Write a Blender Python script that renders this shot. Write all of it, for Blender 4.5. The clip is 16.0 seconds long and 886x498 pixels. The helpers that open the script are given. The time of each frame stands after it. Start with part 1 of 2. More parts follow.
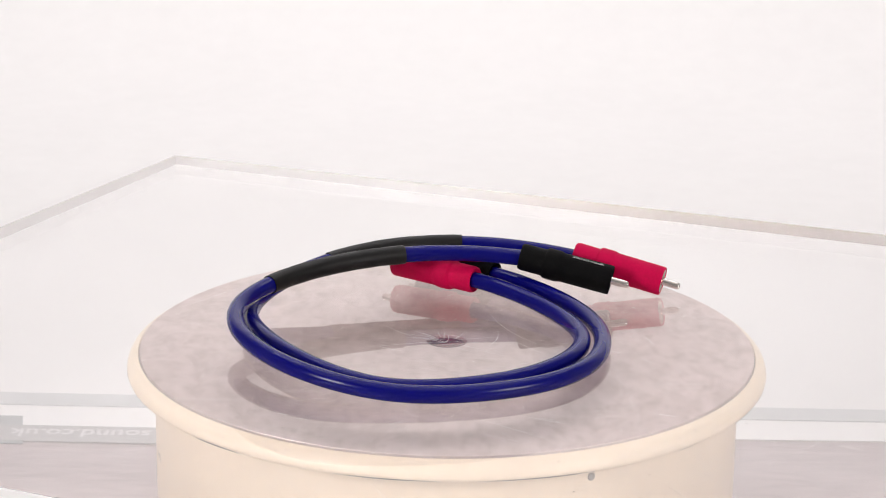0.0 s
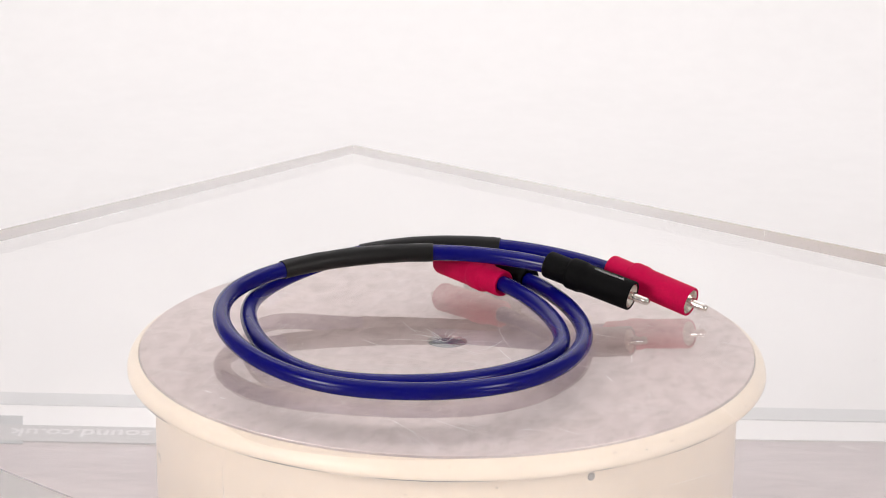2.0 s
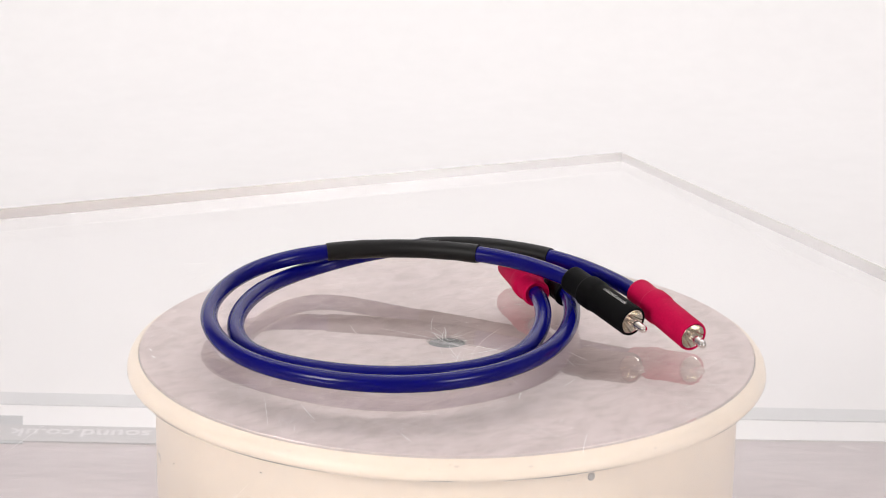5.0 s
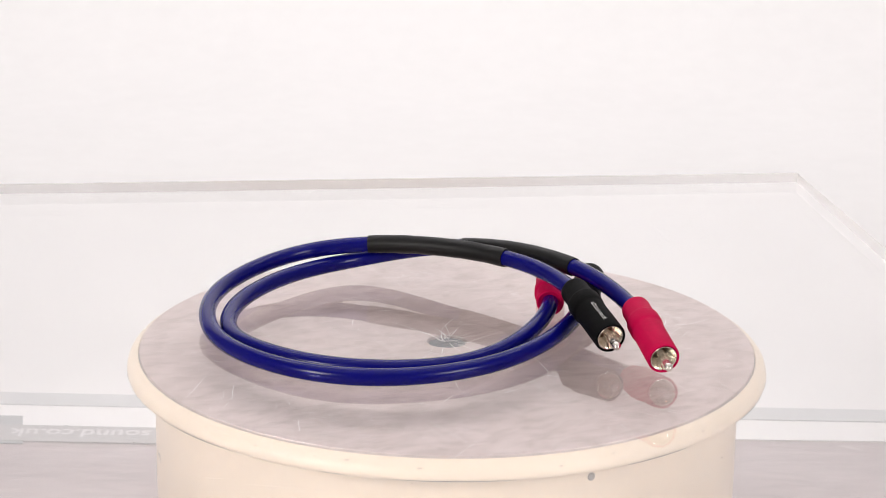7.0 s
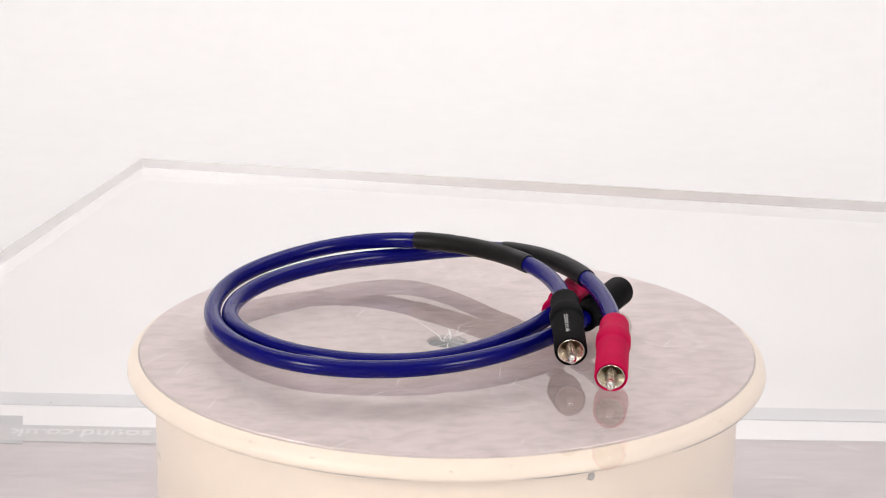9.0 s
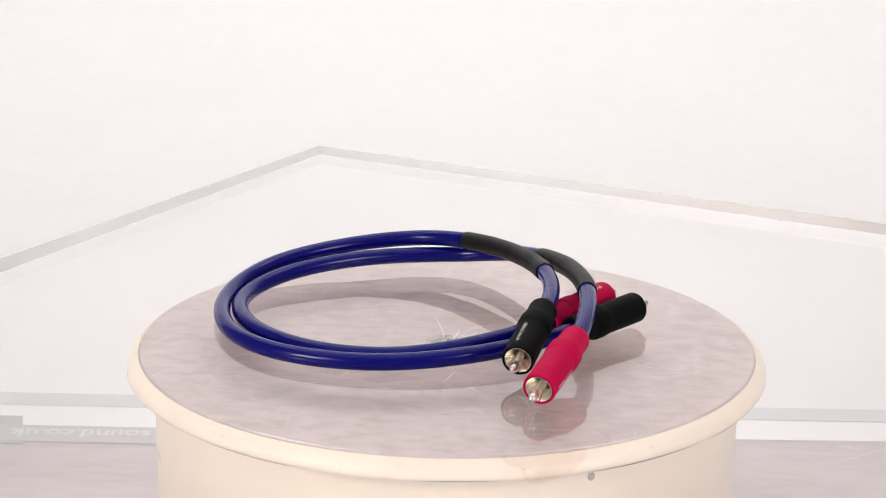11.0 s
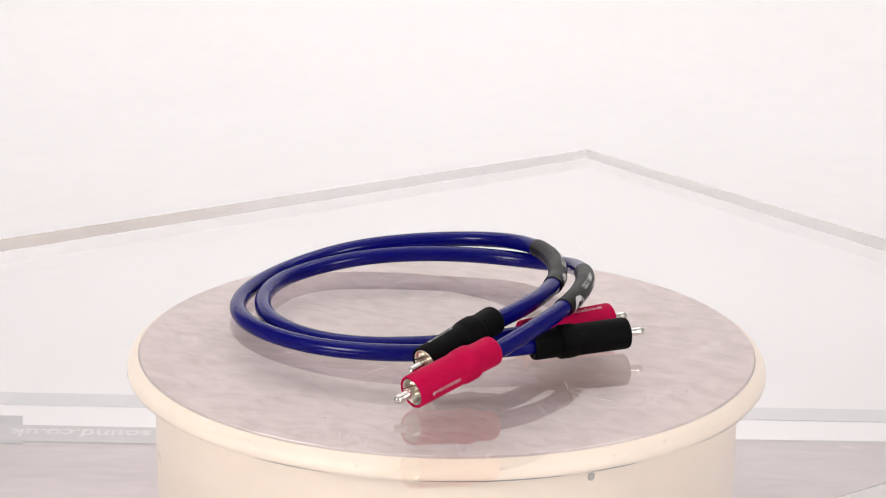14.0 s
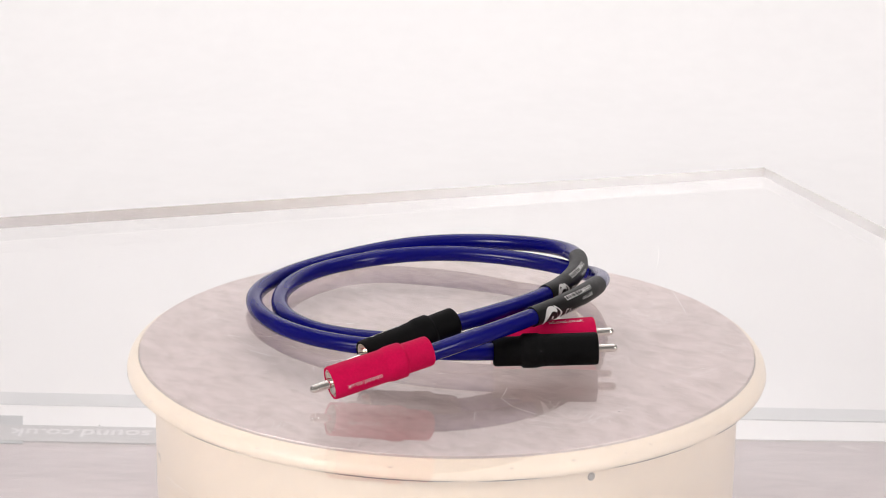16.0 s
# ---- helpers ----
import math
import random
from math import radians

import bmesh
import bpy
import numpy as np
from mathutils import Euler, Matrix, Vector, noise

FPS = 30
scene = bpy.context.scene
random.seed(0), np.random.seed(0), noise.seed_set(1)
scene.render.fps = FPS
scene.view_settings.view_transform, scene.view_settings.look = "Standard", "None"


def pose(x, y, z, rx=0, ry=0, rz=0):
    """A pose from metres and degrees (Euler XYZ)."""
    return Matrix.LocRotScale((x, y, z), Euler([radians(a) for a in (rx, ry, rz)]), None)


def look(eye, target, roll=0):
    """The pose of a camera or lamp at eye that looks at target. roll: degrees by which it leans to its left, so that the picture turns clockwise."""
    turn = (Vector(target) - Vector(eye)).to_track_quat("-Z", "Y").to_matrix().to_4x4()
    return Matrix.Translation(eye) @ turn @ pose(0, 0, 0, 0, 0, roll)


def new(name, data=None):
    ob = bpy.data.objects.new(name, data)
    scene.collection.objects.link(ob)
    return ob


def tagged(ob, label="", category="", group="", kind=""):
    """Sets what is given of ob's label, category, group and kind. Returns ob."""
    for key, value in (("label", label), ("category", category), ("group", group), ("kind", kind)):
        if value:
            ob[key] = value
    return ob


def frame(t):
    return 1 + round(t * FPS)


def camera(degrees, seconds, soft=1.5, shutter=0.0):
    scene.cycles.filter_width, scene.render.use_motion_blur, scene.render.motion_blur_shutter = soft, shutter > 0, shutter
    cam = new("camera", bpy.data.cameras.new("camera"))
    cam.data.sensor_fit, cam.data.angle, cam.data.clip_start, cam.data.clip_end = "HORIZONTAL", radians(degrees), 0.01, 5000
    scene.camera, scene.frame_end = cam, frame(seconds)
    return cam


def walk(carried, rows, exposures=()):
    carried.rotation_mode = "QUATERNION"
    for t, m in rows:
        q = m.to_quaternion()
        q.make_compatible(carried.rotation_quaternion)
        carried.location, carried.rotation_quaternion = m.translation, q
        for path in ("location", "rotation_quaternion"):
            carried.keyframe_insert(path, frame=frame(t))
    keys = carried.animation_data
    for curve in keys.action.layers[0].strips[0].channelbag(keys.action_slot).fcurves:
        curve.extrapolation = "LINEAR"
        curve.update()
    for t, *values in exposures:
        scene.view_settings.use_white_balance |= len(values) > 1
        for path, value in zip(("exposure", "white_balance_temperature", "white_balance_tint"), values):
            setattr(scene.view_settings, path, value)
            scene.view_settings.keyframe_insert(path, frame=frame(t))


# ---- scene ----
cam = camera(24.66, 16.0, soft=0.65)

# heights: the table top, and the top face of the clear plate on the turntable
TABLE = 0.75
TOP = TABLE + 0.112
PLATE_T = 0.025
SPIN = -8.74          # degrees a second, clockwise from above

EYE = Vector((0.0, -0.7576, TOP + 0.2443))
cam.data.dof.use_dof, cam.data.dof.focus_distance, cam.data.dof.aperture_fstop = True, 0.75, 42.0
AIM = Vector((math.sin(radians(-0.152)) * math.cos(radians(15.734)), math.cos(radians(-0.152)) * math.cos(radians(15.734)), -math.sin(radians(15.734))))
walk(cam, [(0.0, look(EYE, EYE + AIM, 0.727)), (16.0, look(EYE, EYE + AIM, 0.727))], exposures=[(0.0, 0.0), (16.0, 0.0)])

# ---- light: a white photo studio with softboxes ----
world = bpy.data.worlds.new("studio_air")
scene.world = world
world.use_nodes = True
world.node_tree.nodes["Background"].inputs[0].default_value = (1.0, 0.985, 0.98, 1)
world.node_tree.nodes["Background"].inputs[1].default_value = 0.35


def softbox(name, eye, target, sx, sy, power, colour):
    lamp = bpy.data.lights.new(name, "AREA")
    lamp.shape, lamp.size, lamp.size_y, lamp.energy, lamp.color = "RECTANGLE", sx, sy, power, colour
    ob = new(name, lamp)
    ob.matrix_world = look(eye, target)
    return ob


softbox("softbox_overhead", (0.0, 0.10, TOP + 1.4), (0, 0.05, TOP), 1.8, 1.4, 3.7, (1, 0.95, 0.935))
softbox("softbox_side", (-1.30, -1.25, TOP + 0.66), (0, 0, TOP - 0.03), 0.52, 0.52, 15.4, (1, 0.945, 0.91))
softbox("softbox_side", (1.30, -1.15, TOP + 0.63), (0, 0, TOP - 0.03), 0.52, 0.52, 9.6, (1, 0.94, 0.905))
softbox("softbox_backdrop", (0.0, 0.75, TOP + 1.2), (0, 1.4, TOP + 0.36), 1.7, 0.4, 10.6, (0.985, 0.965, 0.985))
scene.cycles.max_bounces, scene.cycles.transmission_bounces, scene.cycles.glossy_bounces = 40, 40, 40


# ---- materials ----
def material(name, colour, rough=0.5, metal=0.0, vary=0.0, scale=20.0, bump=0.0, bump_scale=200.0, stretch=(1, 1, 1), coat=0.0, rough_vary=0.0, tint=None, spec=0.5):
    m = bpy.data.materials.new(name)
    m.use_nodes = True
    n, l = m.node_tree.nodes, m.node_tree.links
    b = n["Principled BSDF"]
    b.inputs["Base Color"].default_value = (*colour, 1)
    b.inputs["Roughness"].default_value, b.inputs["Metallic"].default_value = rough, metal
    b.inputs["Coat Weight"].default_value = coat
    b.inputs["Specular IOR Level"].default_value = spec
    tc, mp = n.new("ShaderNodeTexCoord"), n.new("ShaderNodeMapping")
    mp.inputs["Scale"].default_value = stretch
    l.new(tc.outputs["Object"], mp.inputs["Vector"])
    if vary or rough_vary:
        big, small = n.new("ShaderNodeTexNoise"), n.new("ShaderNodeTexNoise")
        for t, s in ((big, scale), (small, scale * 9)):
            t.inputs["Scale"].default_value, t.inputs["Detail"].default_value = s, 3
            l.new(mp.outputs[0], t.inputs["Vector"])
        add = n.new("ShaderNodeMath")
        add.operation = "ADD"
        l.new(big.outputs["Fac"], add.inputs[0]), l.new(small.outputs["Fac"], add.inputs[1])
        if vary:
            ramp = n.new("ShaderNodeMapRange")
            ramp.inputs["From Min"].default_value, ramp.inputs["From Max"].default_value = 0.7, 1.3
            l.new(add.outputs[0], ramp.inputs["Value"])
            mix = n.new("ShaderNodeMix")
            mix.data_type = "RGBA"
            low = tint or colour
            mix.inputs["A"].default_value = (*[c * (1 - vary) for c in low], 1)
            mix.inputs["B"].default_value = (*[min(0.92, c * (1 + vary)) for c in colour], 1)
            l.new(ramp.outputs[0], mix.inputs["Factor"]), l.new(mix.outputs["Result"], b.inputs["Base Color"])
        if rough_vary:
            rr = n.new("ShaderNodeMapRange")
            rr.inputs["From Min"].default_value, rr.inputs["From Max"].default_value = 0.7, 1.3
            rr.inputs["To Min"].default_value, rr.inputs["To Max"].default_value = max(0.02, rough - rough_vary), min(1, rough + rough_vary)
            l.new(add.outputs[0], rr.inputs["Value"]), l.new(rr.outputs[0], b.inputs["Roughness"])
    if bump:
        t, bp = n.new("ShaderNodeTexNoise"), n.new("ShaderNodeBump")
        t.inputs["Scale"].default_value, t.inputs["Detail"].default_value = bump_scale, 4
        bp.inputs["Strength"].default_value, bp.inputs["Distance"].default_value = bump, 0.001
        l.new(mp.outputs[0], t.inputs["Vector"]), l.new(t.outputs["Fac"], bp.inputs["Height"]), l.new(bp.outputs[0], b.inputs["Normal"])
    return m


CREAM = material("cream_paint", (0.77, 0.635, 0.485), 0.38, vary=0.05, scale=25, bump=0.06, bump_scale=500, rough_vary=0.08)


def worn_metal():
    """Dull aluminium: broad cloudy stains, fine brown mottling, short dark flecks and pale brushed smears."""
    m = bpy.data.materials.new("worn_aluminium")
    m.use_nodes = True
    n, l = m.node_tree.nodes, m.node_tree.links
    b = n["Principled BSDF"]
    tc = n.new("ShaderNodeTexCoord")

    def layer(scale, detail, low, high, stretch=(1, 1, 1), turn=0.0, warp=0.0, rough=0.6):
        mp, t, rg = n.new("ShaderNodeMapping"), n.new("ShaderNodeTexNoise"), n.new("ShaderNodeMapRange")
        mp.inputs["Scale"].default_value, mp.inputs["Rotation"].default_value = stretch, (0, 0, turn)
        t.inputs["Scale"].default_value, t.inputs["Detail"].default_value = scale, detail
        t.inputs["Distortion"].default_value, t.inputs["Roughness"].default_value = warp, rough
        rg.inputs["From Min"].default_value, rg.inputs["From Max"].default_value = low, high
        l.new(tc.outputs["Object"], mp.inputs["Vector"]), l.new(mp.outputs[0], t.inputs["Vector"]), l.new(t.outputs["Fac"], rg.inputs["Value"])
        return rg.outputs[0]

    def blend(base, colour, mask, amount):
        k, mix = n.new("ShaderNodeMath"), n.new("ShaderNodeMix")
        k.operation, k.inputs[1].default_value = "MULTIPLY", amount
        mix.data_type = "RGBA"
        l.new(mask, k.inputs[0]), l.new(k.outputs[0], mix.inputs["Factor"])
        if isinstance(base, tuple):
            mix.inputs["A"].default_value = (*base, 1)
        else:
            l.new(base, mix.inputs["A"])
        mix.inputs["B"].default_value = (*colour, 1)
        return mix.outputs["Result"]

    stain, mottle = layer(34, 6, 0.40, 0.66, warp=0.6), layer(150, 8, 0.42, 0.64, (1, 0.6, 1), 0.6, 0.3, 0.75)
    c = blend((0.64, 0.545, 0.525), (0.51, 0.42, 0.395), stain, 0.28)
    c = blend(c, (0.34, 0.275, 0.245), mottle, 0.42)
    c = blend(c, (0.76, 0.70, 0.685), layer(110, 6, 0.58, 0.70, (0.16, 1.6, 1), -0.9, 0.3), 0.25)
    c = blend(c, (0.76, 0.70, 0.685), layer(130, 6, 0.60, 0.72, (1.8, 0.14, 1), 0.35, 0.3), 0.22)
    c = blend(c, (0.13, 0.10, 0.09), layer(420, 4, 0.66, 0.76, (0.7, 1.2, 1), 0.2), 0.5)
    l.new(c, b.inputs["Base Color"])
    b.inputs["Metallic"].default_value = 0.5
    rr = n.new("ShaderNodeMapRange")
    rr.inputs["To Min"].default_value, rr.inputs["To Max"].default_value = 0.30, 0.46
    l.new(mottle, rr.inputs["Value"]), l.new(rr.outputs[0], b.inputs["Roughness"])
    bp = n.new("ShaderNodeBump")
    bp.inputs["Strength"].default_value, bp.inputs["Distance"].default_value = 0.05, 0.0004
    l.new(mottle, bp.inputs["Height"]), l.new(bp.outputs[0], b.inputs["Normal"])
    return m


ALUMINIUM = worn_metal()
SPINDLE = material("dull_steel", (0.09, 0.10, 0.10), 0.55, 0.2, vary=0.2, scale=300)
BLUE = material("blue_pvc", (0.0022, 0.0028, 0.170), 0.21, vary=0.05, scale=40, spec=0.30)
BLACK = material("black_shrink", (0.0060, 0.0060, 0.0065), 0.48, vary=0.15, scale=120, bump=0.03, bump_scale=900, rough_vary=0.08, spec=0.33)
BLACK_MATT = material("black_rubber", (0.0035, 0.0035, 0.004), 0.66, vary=0.15, scale=120, bump=0.15, bump_scale=1400, spec=0.10)
RED = material("crimson_shrink", (0.64, 0.0015, 0.075), 0.62, vary=0.08, scale=120, bump=0.12, bump_scale=1400, spec=0.12)
GOLD = material("pale_gold", (0.99, 0.92, 0.83), 0.18, 1.0, vary=0.05, scale=500)
CUP = material("brown_insulator", (0.40, 0.28, 0.17), 0.5, vary=0.1, scale=300)
SILVER = material("nickel", (0.86, 0.83, 0.80), 0.14, 1.0, vary=0.04, scale=500)
PRINT = material("white_print", (0.80, 0.80, 0.80), 0.6)
# white print greyed down: the plate's haze over it is put into the colour
HAZED = material("hazed_white_print", (0.63, 0.615, 0.62), 0.6, vary=0.05, scale=150)
WHITE = material("white_paper", (0.86, 0.85, 0.85), 0.7, vary=0.015, scale=6, bump=0.02, bump_scale=60)
WALL = material("white_wall_paint", (0.74, 0.73, 0.72), 0.8, vary=0.02, scale=3, bump=0.05, bump_scale=80)
FLOOR = material("grey_floor", (0.40, 0.39, 0.38), 0.5, vary=0.1, scale=4, bump=0.05, bump_scale=90)
LAMINATE = material("mauve_grey_laminate", (0.475, 0.405, 0.405), 0.5, vary=0.14, scale=20, bump=0.05, bump_scale=300, stretch=(0.3, 1.4, 1), tint=(0.45, 0.375, 0.38))
STRIPE = material("pale_grey_tape", (0.60, 0.61, 0.62), 0.5, vary=0.06, scale=40)
BANNER = material("slate_grey_print", (0.44, 0.425, 0.43), 0.5, vary=0.06, scale=40)
CARD = material("dark_grey_card", (0.375, 0.385, 0.395), 0.5, vary=0.06, scale=40)
# for the drum's scuffs and the shade drawn under the platter's rim
WEAR_AND_SHADE = material("dark_wear_and_shade", (0.05, 0.047, 0.045), 0.7, vary=0.2, scale=90)
DULL_BROWN = material("dull_brown", (0.22, 0.19, 0.16), 0.8, vary=0.2, scale=60)
SCRATCH = material("scratch_white", (0.88, 0.87, 0.86), 0.6)
SPECK = material("dark_speck", (0.10, 0.09, 0.09), 0.7)
STEEL = material("painted_steel", (0.16, 0.16, 0.17), 0.4, 0.8, vary=0.1, scale=30)

ACRYLIC = material("clear_acrylic", (0.985, 0.985, 0.985), 0.0)
_b = ACRYLIC.node_tree.nodes["Principled BSDF"]
_b.inputs["Transmission Weight"].default_value, _b.inputs["IOR"].default_value = 1.0, 1.49
ACRYLIC_EDGE = material("sawn_acrylic_edge", (0.985, 0.985, 0.985), 0.36, bump=0.06, bump_scale=60, stretch=(1, 1, 5))
_b = ACRYLIC_EDGE.node_tree.nodes["Principled BSDF"]
_b.inputs["Transmission Weight"].default_value, _b.inputs["IOR"].default_value = 1.0, 1.49


# ---- building helpers ----
def part(name, bm, mat, parent=None, label="", smooth=40):
    me = bpy.data.meshes.new(name)
    if smooth:
        for f in bm.faces:
            f.smooth = True
    bm.to_mesh(me)
    bm.free()
    if smooth:
        me.set_sharp_from_angle(angle=radians(smooth))
    me.materials.append(mat)
    ob = new(name, me)
    if parent is not None:
        ob.parent = parent
    return tagged(ob, label)


def box(bm, x0, x1, y0, y1, z0, z1, bevel=0.0):
    r = bmesh.ops.create_cube(bm, size=1, matrix=Matrix.Translation(((x0 + x1) / 2, (y0 + y1) / 2, (z0 + z1) / 2)) @ Matrix.Diagonal((x1 - x0, y1 - y0, z1 - z0, 1)))
    if bevel:
        es = list({e for v in r["verts"] for e in v.link_edges})
        bmesh.ops.bevel(bm, geom=es, offset=bevel, segments=2, affect="EDGES", profile=0.5)
    return bm


def lathe(profile, n=96, closed=False):
    """A body of revolution about z from (radius, height) pairs."""
    bm = bmesh.new()
    rings = []
    for r, z in profile:
        rings.append([bm.verts.new((0, 0, z))] if r < 1e-6 else
                     [bm.verts.new((r * math.cos(2 * math.pi * i / n), r * math.sin(2 * math.pi * i / n), z)) for i in range(n)])
    pairs = list(zip(rings, rings[1:])) + ([(rings[-1], rings[0])] if closed else [])
    for a, b in pairs:
        for i in range(n):
            j = (i + 1) % n
            if len(a) == 1 and len(b) == 1:
                continue
            if len(a) == 1:
                bm.faces.new((a[0], b[i], b[j]))
            elif len(b) == 1:
                bm.faces.new((a[i], a[j], b[0]))
            else:
                bm.faces.new((a[i], a[j], b[j], b[i]))
    bmesh.ops.recalc_face_normals(bm, faces=bm.faces)
    return bm


def spline(controls, n):
    """n points along a uniform cubic B-spline."""
    out, last = [], len(controls) - 3
    for i in range(n):
        u = min(i / (n - 1) * last, last - 1e-9)
        k = int(u)
        v = u - k
        w = ((1 - v) ** 3 / 6, (3 * v ** 3 - 6 * v * v + 4) / 6, (-3 * v ** 3 + 3 * v * v + 3 * v + 1) / 6, v ** 3 / 6)
        out.append(sum((Vector(controls[k + j]) * w[j] for j in range(4)), Vector()))
    return out


def frame_at(points, i):
    a, b = points[max(0, i - 1)], points[min(len(points) - 1, i + 1)]
    d = (b - a).normalized()
    up = (Vector((0, 0, 1)) - d * d.z).normalized()
    return points[i], d, up, d.cross(up)


def on_tube(points, s, alpha, r):
    """The place on a tube round the points: s from 0 to 1 along it, alpha degrees from the top towards the side."""
    x = min(max(s, 0), 1) * (len(points) - 1)
    i = min(int(x), len(points) - 2)
    c = points[i].lerp(points[i + 1], x - i)
    _, d, up, sd = frame_at(points, i)
    _, d2, up2, sd2 = frame_at(points, i + 1)
    up, sd = up.lerp(up2, x - i), sd.lerp(sd2, x - i)
    return c + (up * math.cos(radians(alpha)) + sd * math.sin(radians(alpha))).normalized() * r


def tube(points, radii, n=20, caps=True):
    bm = bmesh.new()
    rings = []
    for i in range(len(points)):
        c, d, up, sd = frame_at(points, i)
        rings.append([bm.verts.new(c + (up * math.cos(2 * math.pi * k / n) + sd * math.sin(2 * math.pi * k / n)) * radii[i]) for k in range(n)])
    for a, b in zip(rings, rings[1:]):
        for k in range(n):
            bm.faces.new((a[k], a[(k + 1) % n], b[(k + 1) % n], b[k]))
    if caps:
        bm.faces.new(rings[0]), bm.faces.new(list(reversed(rings[-1])))
    bmesh.ops.recalc_face_normals(bm, faces=bm.faces)
    return bm


def letters(text, size, bold=0.0):
    """The flat outline of a text as lists of points and faces, its width, lower-left at the origin."""
    cu = bpy.data.curves.new("letters", "FONT")
    cu.body, cu.size, cu.resolution_u, cu.offset = text, size, 3, bold
    ob = new("letters", cu)
    me = ob.evaluated_get(bpy.context.evaluated_depsgraph_get()).to_mesh()
    vs, fs = [v.co.copy() for v in me.vertices], [list(p.vertices) for p in me.polygons]
    bpy.data.objects.remove(ob), bpy.data.curves.remove(cu)
    return vs, fs, max(v.x for v in vs) if vs else 0


def bars(bm, spots, place):
    """Small upright bars, each (x, y, width, height) in the print's own plane, laid on a surface by place(x, y)."""
    for x, y, w, h in spots:
        cols = [[bm.verts.new(place(x + w * i / 2, y + h * j / 3)) for j in range(4)] for i in range(3)]
        for i in range(2):
            for j in range(3):
                bm.faces.new((cols[i][j], cols[i + 1][j], cols[i + 1][j + 1], cols[i][j + 1]))


def lay(bm, text, size, x0, y0, place, bold=0.0):
    vs, fs, w = letters(text, size, bold)
    made = [bm.verts.new(place(x0 + v.x, y0 + v.y)) for v in vs]
    for f in fs:
        bm.faces.new([made[i] for i in f])
    return w


# ---- the setting ----
bm = bmesh.new()
box(bm, -2.6, 2.6, -2.6, 2.9, -0.1, 0.0)
tagged(part("floor", bm, FLOOR, smooth=0), "plain grey studio floor", "floor", kind="structure")
for nm, b in (("wall_north", (-2.6, 2.6, 2.8, 2.9)), ("wall_south", (-2.6, 2.6, -2.6, -2.5)), ("wall_west", (-2.6, -2.5, -2.5, 2.8)), ("wall_east", (2.5, 2.6, -2.5, 2.8))):
    bm = bmesh.new()
    box(bm, *b, 0.0, 2.7)
    tagged(part(nm, bm, WALL, smooth=0), "plain white painted studio wall", "wall", kind="structure")
bm = bmesh.new()
box(bm, -2.6, 2.6, -2.6, 2.9, 2.7, 2.8)
tagged(part("ceiling", bm, WALL, smooth=0), "plain white studio ceiling", "ceiling", kind="structure")

# the white paper sweep: flat on the table, curving up behind
bm = bmesh.new()
line = [(0.1258, 0.0), (0.5, 0.0), (0.9, 0.0)]
for i in range(1, 13):
    a = i / 12 * math.pi / 2
    line.append((0.9 + 0.5 * math.sin(a), 0.5 - 0.5 * math.cos(a)))
line.append((1.4, 1.75))
tilt = -0.006
rows = []
for i, (y, z) in enumerate(line):
    p, q = line[max(0, i - 1)], line[min(len(line) - 1, i + 1)]
    n = Vector((0, -(q[1] - p[1]), q[0] - p[0])).normalized() * 0.0004
    rows.append([bm.verts.new((x, y + tilt * x + n.y * k, TABLE + 0.0001 + z + n.z * k)) for k in (0, 1) for x in (-1.5, 1.5)])
for a, b in zip(rows, rows[1:]):
    for i, j in ((0, 1), (1, 3), (3, 2), (2, 0)):
        bm.faces.new((a[i], a[j], b[j], b[i]))
for r in (rows[0], rows[-1]):
    bm.faces.new((r[0], r[1], r[3], r[2]))
bmesh.ops.recalc_face_normals(bm, faces=bm.faces)
tagged(part("backdrop", bm, WHITE, smooth=60), "seamless white paper backdrop sweeping up behind the table", "backdrop", kind="structure")


def table():
    base = tagged(new("table"), "mauve-grey laminate studio table", "table")
    base.location = (0, 0.35, 0)
    bm = bmesh.new()
    box(bm, -1.6, 1.6, -1.20, 0.95, TABLE - 0.03, TABLE, 0.002)
    part("tabletop", bm, LAMINATE, base, "mauve-grey streaked laminate top")
    for x in (-1.5, 1.5):
        for y in (-1.10, 0.85):
            bm = bmesh.new()
            box(bm, x - 0.025, x + 0.025, y - 0.025, y + 0.025, 0.0, TABLE - 0.03, 0.003)
            part("leg", bm, STEEL, base, "dark steel leg")
    return base


bench = table()


def flat_strip(name, x0, x1, y0, y1, z, mat, label, category, skew=0.0, slope=-0.0140):
    """A thin strip lying on the table, following the slight slant of the sheet."""
    bm = bmesh.new()
    v = [bm.verts.new((x, y + slope * x, h)) for h in (TABLE + 0.0001, z + 0.0004) for x, y in ((x0, y0), (x1 + skew, y0), (x1, y1), (x0, y1))]
    for f in ((3, 2, 1, 0), (4, 5, 6, 7), (0, 1, 5, 4), (1, 2, 6, 5), (2, 3, 7, 6), (3, 0, 4, 7)):
        bm.faces.new([v[i] for i in f])
    return tagged(part(name, bm, mat, smooth=0), label, category)


flat_strip("tape_strip", -0.9, 0.9, 0.1526, 0.1686, TABLE + 0.0007, STRIPE, "long pale grey tape strip stuck on white paper", "tape", slope=-0.0190)
banner = flat_strip("printed_strip", -0.60, -0.06, 0.1072, 0.1268, TABLE + 0.0005, BANNER, "slate-grey printed strip with white lettering upside down", "label strip")
bm = bmesh.new()


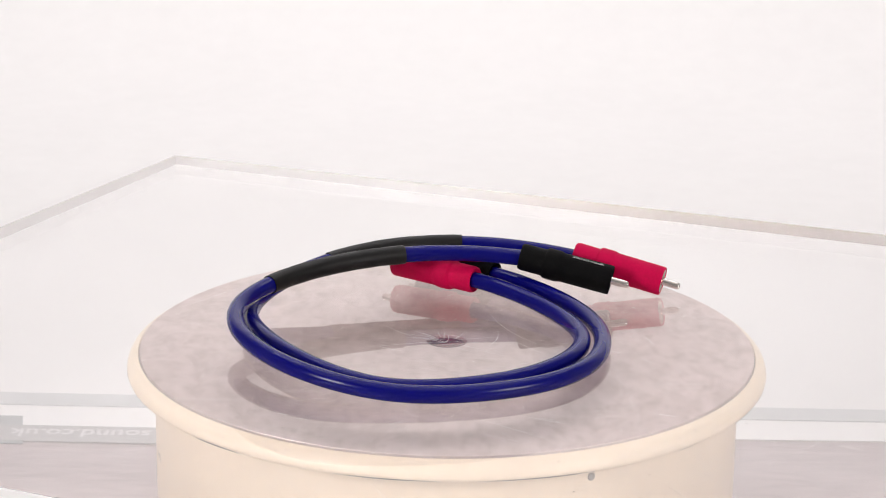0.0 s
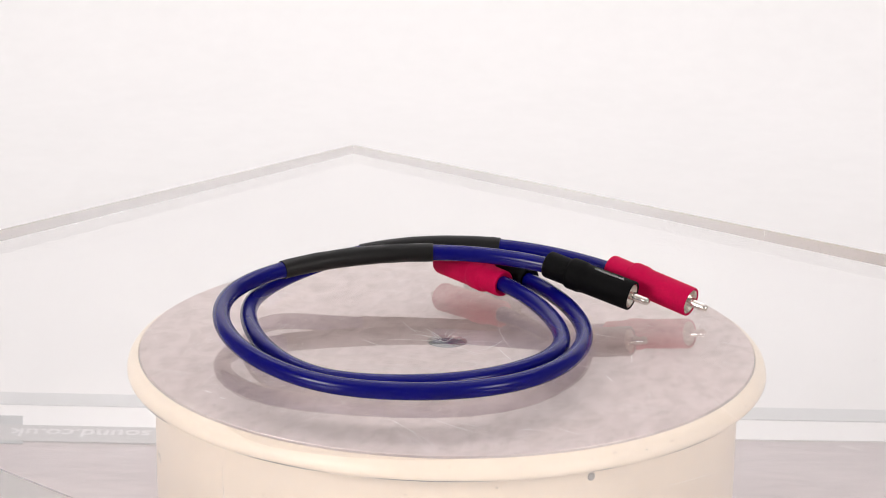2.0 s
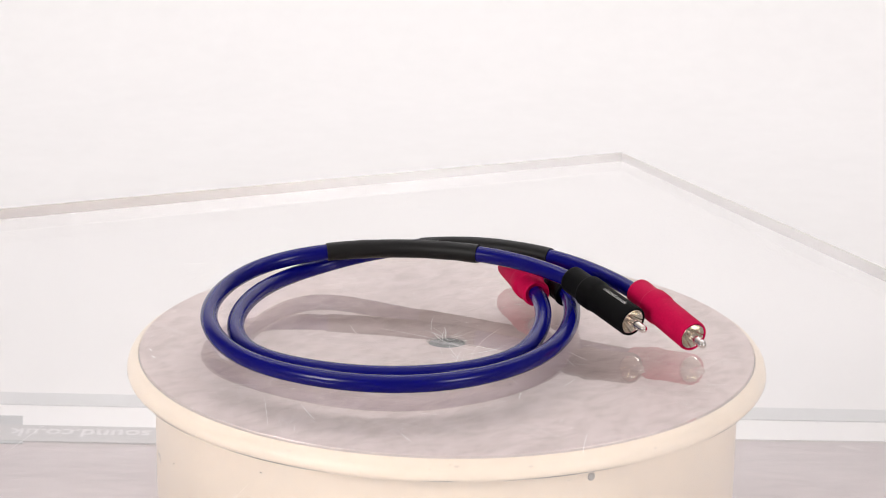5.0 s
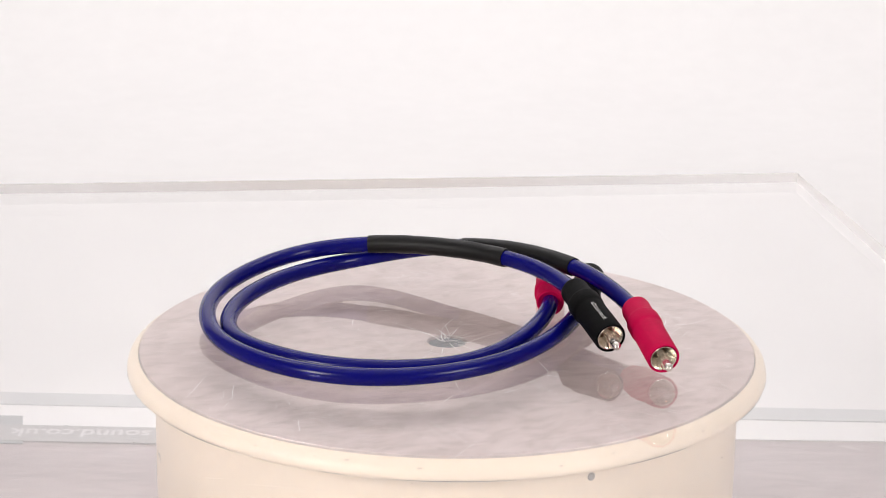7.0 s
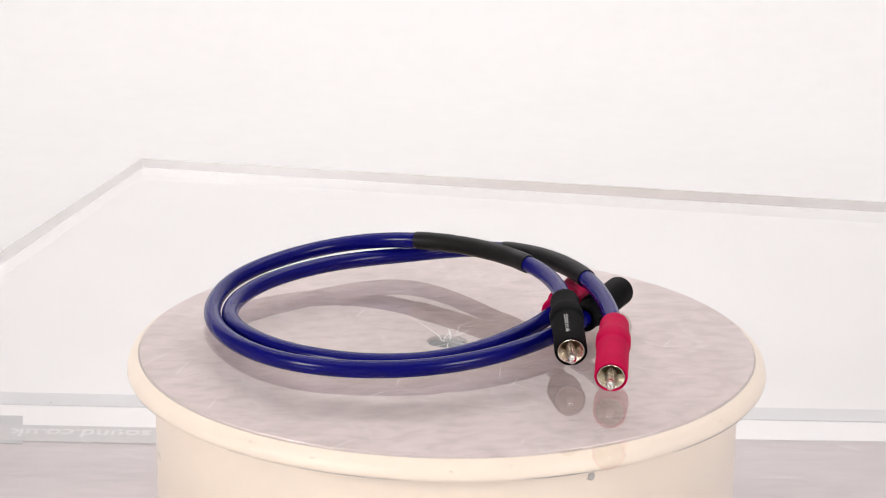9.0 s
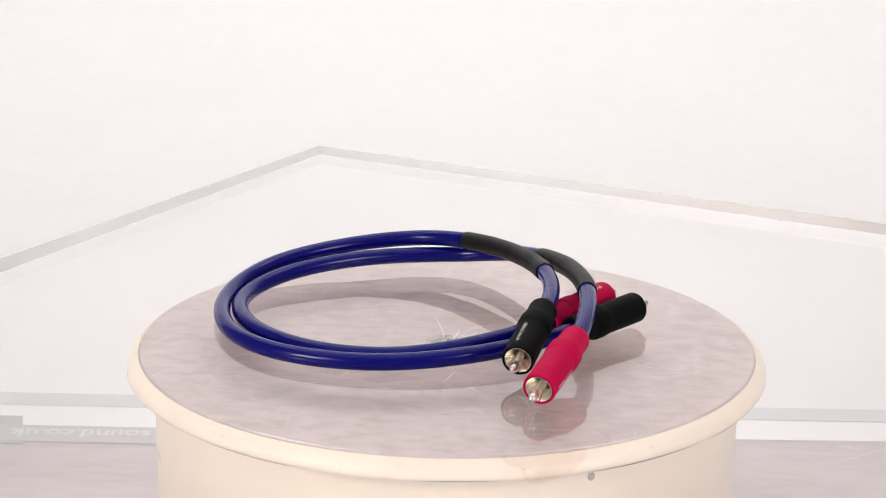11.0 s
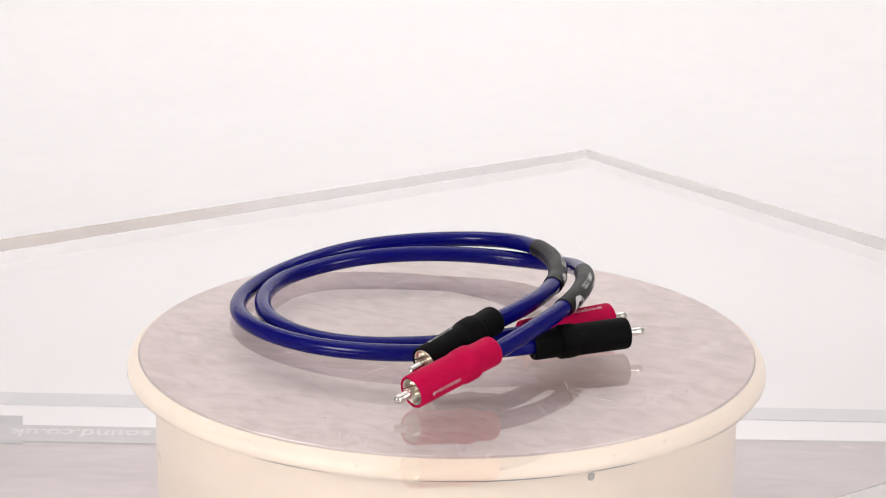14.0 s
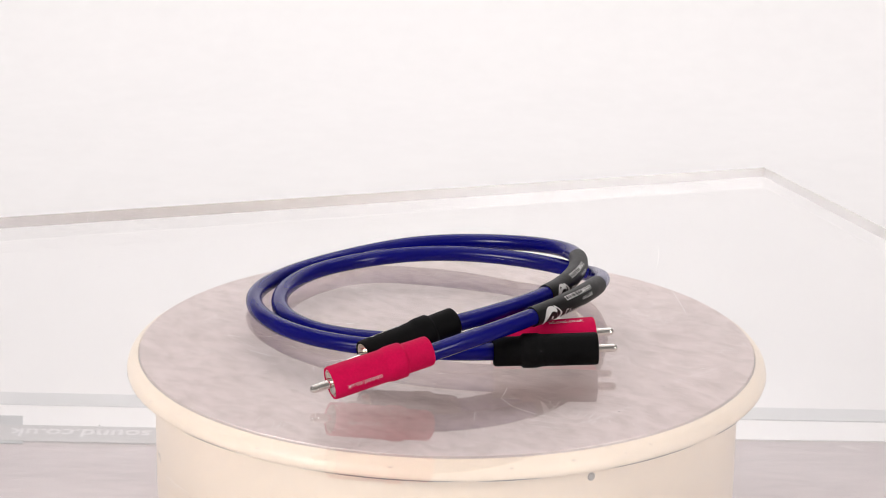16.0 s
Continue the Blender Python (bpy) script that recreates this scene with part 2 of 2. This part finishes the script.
lay(bm, "sound.co.uk", 0.0134, 0.0, 0.0, lambda x, y: Vector((-0.1362 - x, 0.1245 - y, TABLE + 0.0010)), 0.00026)
part("lettering", bm, HAZED, banner, "white sans-serif lettering", smooth=0)
flat_strip("grey_card", -0.60, -0.2000, 0.1045, 0.1390, TABLE + 0.0003, CARD, "dark grey card lying on the edge of white paper", "card", 0.0072)


# unseen white sheet, added to bounce light into the plate's edges and the drum
bm = bmesh.new()
box(bm, -0.75, 0.75, -0.82, -0.15, TABLE + 0.0001, TABLE + 0.0006)
tagged(part("backdrop", bm, WHITE, smooth=0), "unseen white bounce sheet added on the table before the turntable", "backdrop", kind="structure")

# three small patches, paler than the laminate, on the table's right side
bm = bmesh.new()
for cx, cy, rx, ry, turn in ((0.187, 0.117, 0.0060, 0.0016, -0.5), (0.168, 0.086, 0.0022, 0.0006, 0.2), (0.205, 0.088, 0.0035, 0.0008, -0.6)):
    ring = []
    for k in range(14):
        a = 2 * math.pi * k / 14
        r = 1 + 0.35 * noise.noise(Vector((cx * 90 + math.cos(a), cy * 90 + math.sin(a), 0)))
        x, y = rx * r * math.cos(a), ry * r * math.sin(a)
        ring.append(bm.verts.new((cx + x * math.cos(turn) - y * math.sin(turn), cy - 0.35 + x * math.sin(turn) + y * math.cos(turn), TABLE + 0.00008)))
    bm.faces.new(ring)
tagged(part("pale_patch", bm, material("pale_mauve_grey", (0.55, 0.49, 0.48), 0.6, vary=0.1, scale=200), bench, "small pale patches", smooth=0), kind="stuff")


# ---- turntable ----
def turntable():
    """The drum, and on it the turning top: a cream rolled rim round a worn aluminium disc with a spindle in its middle."""
    z = TOP - PLATE_T
    stand = tagged(new("turntable"), "cream painted motorised turntable with a worn aluminium disc", "turntable")
    stand.location.z = TABLE
    bm = lathe([(0.0, TABLE), (0.1135, TABLE), (0.1142, TABLE + 0.0012), (0.1142, z - 0.0105), (0.1120, z - 0.0090), (0.0, z - 0.0090)], 160)
    for v in bm.verts:
        v.co.z -= TABLE
    base = part("drum", bm, CREAM, stand, "cream painted drum")
    a = math.atan2(-0.1030, 0.0510)
    bm = lathe([(0.0, 0.0004), (0.0012, 0.0004), (0.0015, 0.0), (0.0016, -0.002)], 20)
    hole = part("screw", bm, DULL_BROWN, base, "small dull screw head")
    hole.matrix_local = Matrix.Translation((0.1142 * math.cos(a), 0.1142 * math.sin(a), z - 0.0135 - TABLE)) @ Matrix.Rotation(a, 4, "Z") @ pose(0, 0, 0, 0, 90, 0)

    bm = bmesh.new()
    rnd = random.Random(11)
    for k in range(9):
        q, h = math.atan2(-0.030, -0.110) + k * 0.012 - 0.03, z - TABLE - 0.0340 - rnd.uniform(0, 0.002)
        lean = rnd.uniform(-0.01, 0.01)
        bm.faces.new([bm.verts.new((0.11428 * math.cos(q + d), 0.11428 * math.sin(q + d), h + e)) for d, e in ((0, 0), (0.0022, 0), (0.0022 + lean, -0.0026), (lean, -0.0026))])
    tagged(part("scuffs", bm, WEAR_AND_SHADE, base, "dark scuffs", smooth=0), kind="stuff")
    prof = [(0.1201, -0.0030), (0.1201, -0.0008), (0.1204, -0.0006), (0.1215, -0.0011), (0.1228, -0.0020), (0.1238, -0.0032), (0.1244, -0.0047),
            (0.1246, -0.0060), (0.1243, -0.0070), (0.1236, -0.0076), (0.1226, -0.0078), (0.1100, -0.0076), (0.1100, -0.0043), (0.1198, -0.0043)]
    hub = part("platter", lathe(prof, 192, closed=True), CREAM, stand, "cream rolled rim of the turning top")
    hub.location.z = z - TABLE
    part("disc", lathe([(0.0078, -0.0030), (0.0078, 0.0000), (0.0080, 0.0003), (0.1195, 0.0003), (0.1198, 0.0000), (0.1198, -0.0034), (0.0078, -0.0034)], 160, closed=True), ALUMINIUM, hub, "worn grey aluminium disc")
    part("spindle", lathe([(0.0, -0.0016), (0.0022, -0.0016), (0.0026, -0.0011), (0.0060, -0.0008), (0.0074, -0.0011), (0.0077, -0.0036), (0.0, -0.0036)], 48), SPINDLE, hub, "dull steel spindle cap")
    # thin dull brown ring set between the disc and the rim
    part("gap_ring", lathe([(0.11983, -0.0010), (0.12008, -0.0010), (0.12008, -0.0029), (0.11983, -0.0029)], 160, closed=True), DULL_BROWN, hub, "dull brown ring filling the gap round the disc")
    bm = bmesh.new()
    rnd = random.Random(4)
    for i in range(26):
        a, r, w = rnd.uniform(0, 6.283), 0.1236 + rnd.uniform(-0.0006, 0.0006), rnd.uniform(0.0003, 0.0011)
        zz = -0.0030 - (r - 0.1236) * 1.35 + 0.00015
        ring = [bm.verts.new(((r + 0.00035 * math.sin(k) * rnd.uniform(0.5, 1)) * math.cos(a + w / r * math.cos(k)), (r + 0.00035 * math.sin(k)) * math.sin(a + w / r * math.cos(k)), zz - 0.8 * 0.00035 * math.sin(k))) for k in (0, 1.05, 2.1, 3.14, 4.19, 5.24)]
        bm.faces.new(ring)
    tagged(part("chips", bm, material("chip_brown", (0.55, 0.43, 0.33), 0.7), hub, "small brownish chips"), kind="stuff")
    # shade of the gap and wear, drawn as dark broken runs along the rim's lower edge
    bm = bmesh.new()
    a = 0.0
    while a < 6.2:
        run, wide = rnd.uniform(0.05, 0.5), rnd.uniform(0.00010, 0.00028)
        steps = max(3, int(run / 0.03))
        ring = []
        for i in range(steps + 1):
            q, w = a + run * i / steps, wide * math.sin(math.pi * (0.05 + 0.9 * i / steps))
            ring.append([bm.verts.new((rr * math.cos(q), rr * math.sin(q), zz)) for rr, zz in ((0.12435 + 0.00025, -0.0070 + w), (0.12435 + 0.00012, -0.0070 - w))])
        for p, q in zip(ring, ring[1:]):
            bm.faces.new((p[0], p[1], q[1], q[0]))
        a += run + rnd.uniform(0.02, 0.35)
    tagged(part("shaded_worn_edge", bm, WEAR_AND_SHADE, hub, "dark line of painted gap shade and wear under the rim", smooth=0), kind="stuff")
    return hub


platter = turntable()


# ---- the clear plate ----
def clear_plate():
    bm = bmesh.new()
    box(bm, -0.2101, 0.2101, -0.2540, 0.2263, -PLATE_T, 0.0, 0.0003)
    turn = pose(-0.0145, 0.0052, 0, 0, 0, math.degrees(1.1831))
    bm.transform(turn)
    for f in bm.faces:
        f.material_index = 0 if abs(f.normal.z) > 0.9 else 1
    plate = part("acrylic_plate", bm, ACRYLIC, smooth=0)
    plate.data.materials.append(ACRYLIC_EDGE)
    plate.location.z = TOP
    plate.visible_shadow = False
    tagged(plate, "thick clear square acrylic plate, scratched, on the turntable", "plate")
    rnd = random.Random(7)

    def stroke(bm, x, y, a, length, bend, width, z=0.00003):
        n = max(3, int(length / 0.002))
        rows = []
        for i in range(n + 1):
            w = width * math.sin(math.pi * (0.06 + 0.88 * i / n))
            rows.append((bm.verts.new((x - math.sin(a) * w, y + math.cos(a) * w, z)), bm.verts.new((x + math.sin(a) * w, y - math.cos(a) * w, z))))
            x, y, a = x + math.cos(a) * length / n, y + math.sin(a) * length / n, a + bend / n
        for p, q in zip(rows, rows[1:]):
            bm.faces.new((p[0], p[1], q[1], q[0]))

    bm = bmesh.new()
    for x, y, ang, length, bend, w in ((0.0, 0.001, 160, 0.017, 0.5, 0.00013), (0.001, -0.0015, 168, 0.013, -0.5, 0.00012), (-0.004, 0.001, 150, 0.009, 0.9, 0.0001), (0.0, 0.0, 75, 0.007, 0.6, 0.0001),
                                         (0.001, 0.001, 235, 0.006, -0.8, 0.0001), (0.002, 0.0, -15, 0.012, 0.4, 0.00008), (0.004, -0.003, -40, 0.015, 0.3, 0.00007), (0.016, -0.006, 60, 0.020, 0.7, 0.00009),
                                         (-0.012, 0.004, 140, 0.020, -0.3, 0.00006), (-0.002, 0.004, 110, 0.010, -0.5, 0.00007), (0.048, 0.012, 35, 0.012, 0.1, 0.00008), (0.046, 0.018, -25, 0.010, -0.2, 0.00007),
                                         (-0.003, 0.002, 128, 0.014, 0.3, 0.00012), (-0.001, 0.003, 95, 0.009, -0.4, 0.00010), (0.003, 0.001, 20, 0.022, -0.3, 0.00008), (-0.006, -0.002, 190, 0.026, 0.2, 0.00008),
                                         (-0.002, 0.000, 142, 0.012, -0.5, 0.00010), (0.000, -0.002, 175, 0.016, 0.5, 0.00009), (-0.003, 0.003, 155, 0.020, 0.2, 0.00007), (0.002, 0.002, 50, 0.010, 0.5, 0.00009)):
        stroke(bm, x, y, radians(ang), length, bend, w * 1.9, 0.0006 - PLATE_T)
    # deeper scores in the top face, from one end to the other
    for x0, y0, x1, y1, bend, w in ((0.0390, 0.0761, 0.0333, 0.0806, 0.1, 0.00016), (0.0390, 0.0761, 0.0415, 0.0852, 0.0, 0.00014), (0.0415, 0.0852, 0.0397, 0.0964, 0.2, 0.00014),
                                    (0.0390, 0.0761, 0.0300, 0.0690, 0.2, 0.00012), (0.0533, 0.0096, 0.0667, 0.0066, 0.1, 0.00012), (0.0272, -0.1017, 0.0433, -0.1091, 0.1, 0.00011),
                                    (-0.0257, -0.0278, -0.0161, -0.0332, 0.2, 0.00012), (0.0790, -0.0221, 0.0763, -0.0114, 0.1, 0.00012), (0.0690, -0.0955, 0.0811, -0.1003, 0.1, 0.00011),
                                    (0.0171, 0.0153, 0.0361, -0.0243, 0.5, 0.00007), (0.0263, -0.0198, 0.0374, -0.0350, 0.1, 0.00010), (0.0599, -0.0293, 0.0666, -0.0316, 0.1, 0.00012),
                                    (0.0721, -0.0366, 0.0772, -0.0435, 0.1, 0.00012), (-0.0577, -0.1018, -0.0541, -0.1033, 0.0, 0.00022), (-0.0504, -0.1065, -0.0468, -0.1074, 0.0, 0.00022)):
        d = Vector((x1 - x0, y1 - y0))
        stroke(bm, x0, y0, math.atan2(d.y, d.x) - bend / 2, d.length, bend, w)
    for i in range(400):
        a, r = rnd.uniform(0, 6.283), 0.117 * math.sqrt(rnd.random())
        stroke(bm, r * math.cos(a), r * math.sin(a), rnd.uniform(0, 6.283), rnd.uniform(0.0005, 0.007) * rnd.uniform(0.4, 1.4), rnd.uniform(-0.2, 0.2), rnd.uniform(0.00002, 0.00007), 0.00003 if i % 3 == 0 else 0.0006 - PLATE_T)
    # scuffed spots: bundles of short strokes that run nearly alike
    for i in range(26):
        a, r, way = rnd.uniform(0, 6.283), 0.112 * math.sqrt(rnd.random()), rnd.uniform(0, 6.283)
        for k in range(rnd.randint(5, 12)):
            stroke(bm, r * math.cos(a) + rnd.gauss(0, 0.004), r * math.sin(a) + rnd.gauss(0, 0.004), way + rnd.gauss(0, 0.25), rnd.uniform(0.002, 0.012), rnd.uniform(-0.2, 0.2),
                   rnd.uniform(0.00002, 0.00006), 0.0006 - PLATE_T)
    for i in range(22):
        a, r = rnd.uniform(0, 6.283), rnd.uniform(0.1, 0.22)
        stroke(bm, r * math.cos(a), r * math.sin(a), rnd.uniform(0, 6.283), rnd.uniform(0.002, 0.05), rnd.uniform(-0.3, 0.3), rnd.uniform(0.00004, 0.0001))
    tagged(part("scratches", bm, SCRATCH, plate, "fine white scratches", smooth=0), kind="stuff")
    bm = bmesh.new()
    for i in range(24):
        a, r, s = rnd.uniform(0, 6.283), 0.2 * math.sqrt(rnd.random()), rnd.uniform(0.00014, 0.00034)
        c = (r * math.cos(a), r * math.sin(a))
        bm.faces.new([bm.verts.new((c[0] + s * rnd.uniform(0.6, 1.6) * math.cos(k), c[1] + s * math.sin(k), 0.00003)) for k in (0, 1.05, 2.1, 3.14, 4.19, 5.24)])
    tagged(part("specks", bm, SPECK, plate, "dark specks of dust", smooth=0), kind="stuff")
    return plate


plate = clear_plate()

# ---- the two cables ----
CORD_R, SLEEVE_R = 0.0033, 0.0038
RED_CORD = ((-0.0463, 0.0596, 0.0082), (0.0115, 0.0483, 0.0072), (0.0485, 0.0005, 0.0033), (0.0534, -0.0295, 0.0034), (0.0448, -0.0526, 0.0034),
            (0.0281, -0.0713, 0.0033), (0.0048, -0.0833, 0.0036), (-0.0231, -0.0855, 0.0030), (-0.0493, -0.0696, 0.0060), (-0.0716, -0.0352, 0.0071),
            (-0.0807, 0.0019, 0.0059), (-0.0570, 0.0305, 0.0156), (-0.0107, 0.0562, 0.0195), (0.0524, 0.0573, 0.0155), (0.1367, 0.0274, -0.0059))
BLACK_CORD = ((-0.0414, 0.0802, 0.0083), (0.0203, 0.0571, 0.0063), (0.0589, 0.0035, 0.0041), (0.0604, -0.0364, 0.0032), (0.0500, -0.0640, 0.0035),
              (0.0318, -0.0802, 0.0034), (0.0077, -0.0895, 0.0032), (-0.0209, -0.0923, 0.0036), (-0.0515, -0.0813, 0.0074), (-0.0748, -0.0540, 0.0097),
              (-0.0843, -0.0211, 0.0126), (-0.0651, 0.0095, 0.0167), (-0.0233, 0.0401, 0.0183), (0.0307, 0.0438, 0.0176), (0.0996, 0.0188, 0.0081))


def plug(parent, back, face, mat, label, print_alpha=None):
    """A phono plug from the cord's end to its face: shrink barrel, segmented collar, pin."""
    back, face = Vector(back), Vector(face)
    axis = (face - back).normalized()
    face = back + axis * 0.0385
    up = (Vector((0, 0, 1)) - axis * axis.z).normalized()
    m = Matrix((axis.cross(up), -up, axis)).transposed().to_4x4()
    m.translation = back
    L = 0.0385
    prof = [(CORD_R * 0.98, 0.0008), (0.0048, 0.0), (0.0053, 0.0005), (0.0055, 0.0014), (0.0055, 0.0098), (0.0057, 0.0103), (0.0062, 0.0107), (0.0064, 0.0113), (0.00642, 0.0160),
            (0.00622, 0.0170), (0.0060, 0.0176), (0.00594, 0.0186), (0.0060, 0.0300), (0.0060, L - 0.0008), (0.0058, L - 0.0001), (0.0055, L), (0.0052, L - 0.0003), (0.0051, L - 0.0015), (0.0051, L - 0.0100), (0.0, L - 0.0100)]
    bm = lathe(prof, 48)
    bm.transform(m)
    body = part("plug", bm, mat, parent, label)
    # the collar: a ring cut into four sprung petals
    bm = bmesh.new()
    for q in range(4):
        rows = []
        for i in range(9):
            a = q * math.pi / 2 + radians(2.5) + i / 8 * radians(85)
            c, s = math.cos(a), math.sin(a)
            rows.append([bm.verts.new((r * c, r * s, z)) for r, z in ((0.00505, L - 0.0030), (0.00505, L - 0.0010), (0.0049, L - 0.0003), (0.0046, L - 0.0004), (0.0040, L - 0.0018), (0.0031, L - 0.0044), (0.0021, L - 0.0070), (0.0026, L - 0.0074))])
        for a, b in zip(rows, rows[1:]):
            for k in range(8):
                bm.faces.new((a[k], b[k], b[(k + 1) % 8], a[(k + 1) % 8]))
        bm.faces.new(rows[0]), bm.faces.new(list(reversed(rows[-1])))
    bmesh.ops.recalc_face_normals(bm, faces=bm.faces)
    bm.transform(m)
    part("collar", bm, GOLD, body, "pale gold sprung collar petals")
    bm = lathe([(0.00508, L - 0.0098), (0.00508, L - 0.0050), (0.0044, L - 0.0060), (0.0030, L - 0.0082), (0.0016, L - 0.0086), (0.0, L - 0.0086)], 32)
    bm.transform(m)
    part("insulator_cup", bm, CUP, body, "brown inner insulator")
    bm = lathe([(0.00155, L - 0.0060), (0.00158, L + 0.0040), (0.00150, L + 0.0044), (0.00158, L + 0.0049), (0.00155, L + 0.0062), (0.0012, L + 0.0070), (0.0006, L + 0.0074), (0.0, L + 0.0075)], 24)
    bm.transform(m)
    part("contact_pin", bm, SILVER, body, "bright nickel centre pin")
    if print_alpha is not None:
        line = [back + axis * (L * i / 20) for i in range(21)]

        def place(x, y):
            return on_tube(line, (0.0210 + x) / L, print_alpha - math.degrees(y / 0.0060), 0.00606)

        bm = bmesh.new()
        x = 0.0
        for w, tall in ((0.0010, 0), (0.0010, 1), (0.0011, 0), (0.0008, 0), (0.0011, 2)):
            k = 0.00017
            spots = [(x, 0, k, 0.0011), (x + k, 0, w - 2 * k, k), (x + k, 0.0011 - k, w - 2 * k, k), (x + w - k, 0, k, 0.0011)]
            if tall:
                spots.append((x if tall == 1 else x + w - k, 0.0011, k, 0.0006))
            bars(bm, spots, place)
            x += w + 0.00040
        lay(bm, ".co.uk", 0.0025, x, 0.0, place)
        part("lettering", bm, PRINT, body, "white printed lettering", smooth=0)
    return body


def phono_cable(controls, ends, mat, label, sleeve, prints, plug_label):
    cable = tagged(new("phono_cable"), label, "cable", "pair of phono cables")
    cable.location.z = TOP
    n = 220
    pts = spline(controls, n)
    part("cord", tube(pts, [CORD_R] * n, 24), BLUE, cable, "glossy dark blue cord")
    i0, i1 = int(sleeve[0] * (n - 1)), int(sleeve[1] * (n - 1))
    run = pts[i0:i1 + 1]
    rad = [SLEEVE_R + 0.00012 * noise.noise(p * 300) for p in run]
    bm = tube(run, rad, 24)
    sl = part("sleeve", bm, BLACK, cable, "black shrink sleeve with white print")
    line = list(reversed(run))
    length = sum((b - a).length for a, b in zip(line, line[1:]))

    def place(x, y):
        return on_tube(run, 1 - x / length, -75 + math.degrees(y / SLEEVE_R), SLEEVE_R + 0.00022)

    bm = bmesh.new()
    # the emblem: two facing crescents
    arch, fin = [], []
    for k in range(25):
        q = radians(195 - 165 * k / 24)
        w = 0.0024 * math.sin(math.pi * (k + 2) / 28)
        c, v = math.cos(q), math.sin(q)
        arch.append((0.0062 + (0.0036 - w) * c, (0.0052 - w) * v - 0.0032, 0.0062 + 0.0038 * c, 0.0054 * v - 0.0032))
    for k in range(9):
        fin.append((0.0084 + 0.0005 * k, 0.0022 - 0.00045 * k, 0.0084 + 0.0005 * k, 0.0022 - 0.00045 * k - 0.0042 * math.sin(math.pi * (k + 0.3) / 9)))
    for rows in (arch, fin):
        made = [(bm.verts.new(place(x0, y0)), bm.verts.new(place(x1, y1))) for x0, y0, x1, y1 in rows]
        for p, q in zip(made, made[1:]):
            bm.faces.new((p[0], p[1], q[1], q[0]))
    bars(bm, [(0.0066, -0.0030 + 0.0004 * k, 0.0009, 0.0004) for k in range(3)], place)
    x = 0.0168
    for k in range(5):
        h, w, g = 0.0019, 0.0011, 0.00028
        bars(bm, [(x, 0.0016, g, h), (x + g, 0.0016, w - g, g), (x + g, 0.0016 + h - g, w - g, g)] + ([(x + w - g, 0.0016, g, h)] if k in (1, 2, 4) else []), place)
        x += w + 0.0005
    lay(bm, "COMPANY", 0.0027, x + 0.0006, 0.0016, place, 0.00002)
    lay(bm, "ANALOGUE", 0.0017, 0.0272, -0.0006, place)
    bars(bm, [(0.0150, -0.0042, 0.0005, 0.0030), (0.0155, -0.0042, 0.0012, 0.0005), (0.0155, -0.0017, 0.0012, 0.0005)], place)
    bars(bm, [(0.0178 + 0.0014 * k, -0.0040, 0.0005, 0.0014 + 0.0011 * (k == 0)) for k in range(8)], place)
    part("lettering", bm, PRINT, sl, "white printed lettering and emblem", smooth=0)
    plug(cable, ends[0], ends[1], mat, plug_label, prints[0])
    plug(cable, ends[2], ends[3], mat, plug_label, prints[1])
    return cable


red_cable = phono_cable(RED_CORD, ((0.0524, 0.0528, 0.0143), (0.0885, 0.0417, 0.0065), (0.0114, 0.0401, 0.0065), (-0.0213, 0.0605, 0.0082)), RED,
                        "coiled dark blue phono cable with crimson plugs on clear acrylic", (0.848, 0.940), (-93, 24), "crimson heat-shrink plug barrel")
black_cable = phono_cable(BLACK_CORD, ((0.0295, 0.0394, 0.0172), (0.0666, 0.0327, 0.0093), (0.0196, 0.0496, 0.0061), (-0.0111, 0.0731, 0.0074)), BLACK_MATT,
                          "coiled dark blue phono cable with black plugs on clear acrylic", (0.812, 0.923), (17, None), "matt black plug barrel")


def motions():
    for thing, z in ((platter, TOP - PLATE_T - TABLE), (plate, TOP), (red_cable, TOP), (black_cable, TOP)):
        walk(thing, [(t, pose(0, 0, z, 0, 0, SPIN * t)) for t in range(17)])


motions()
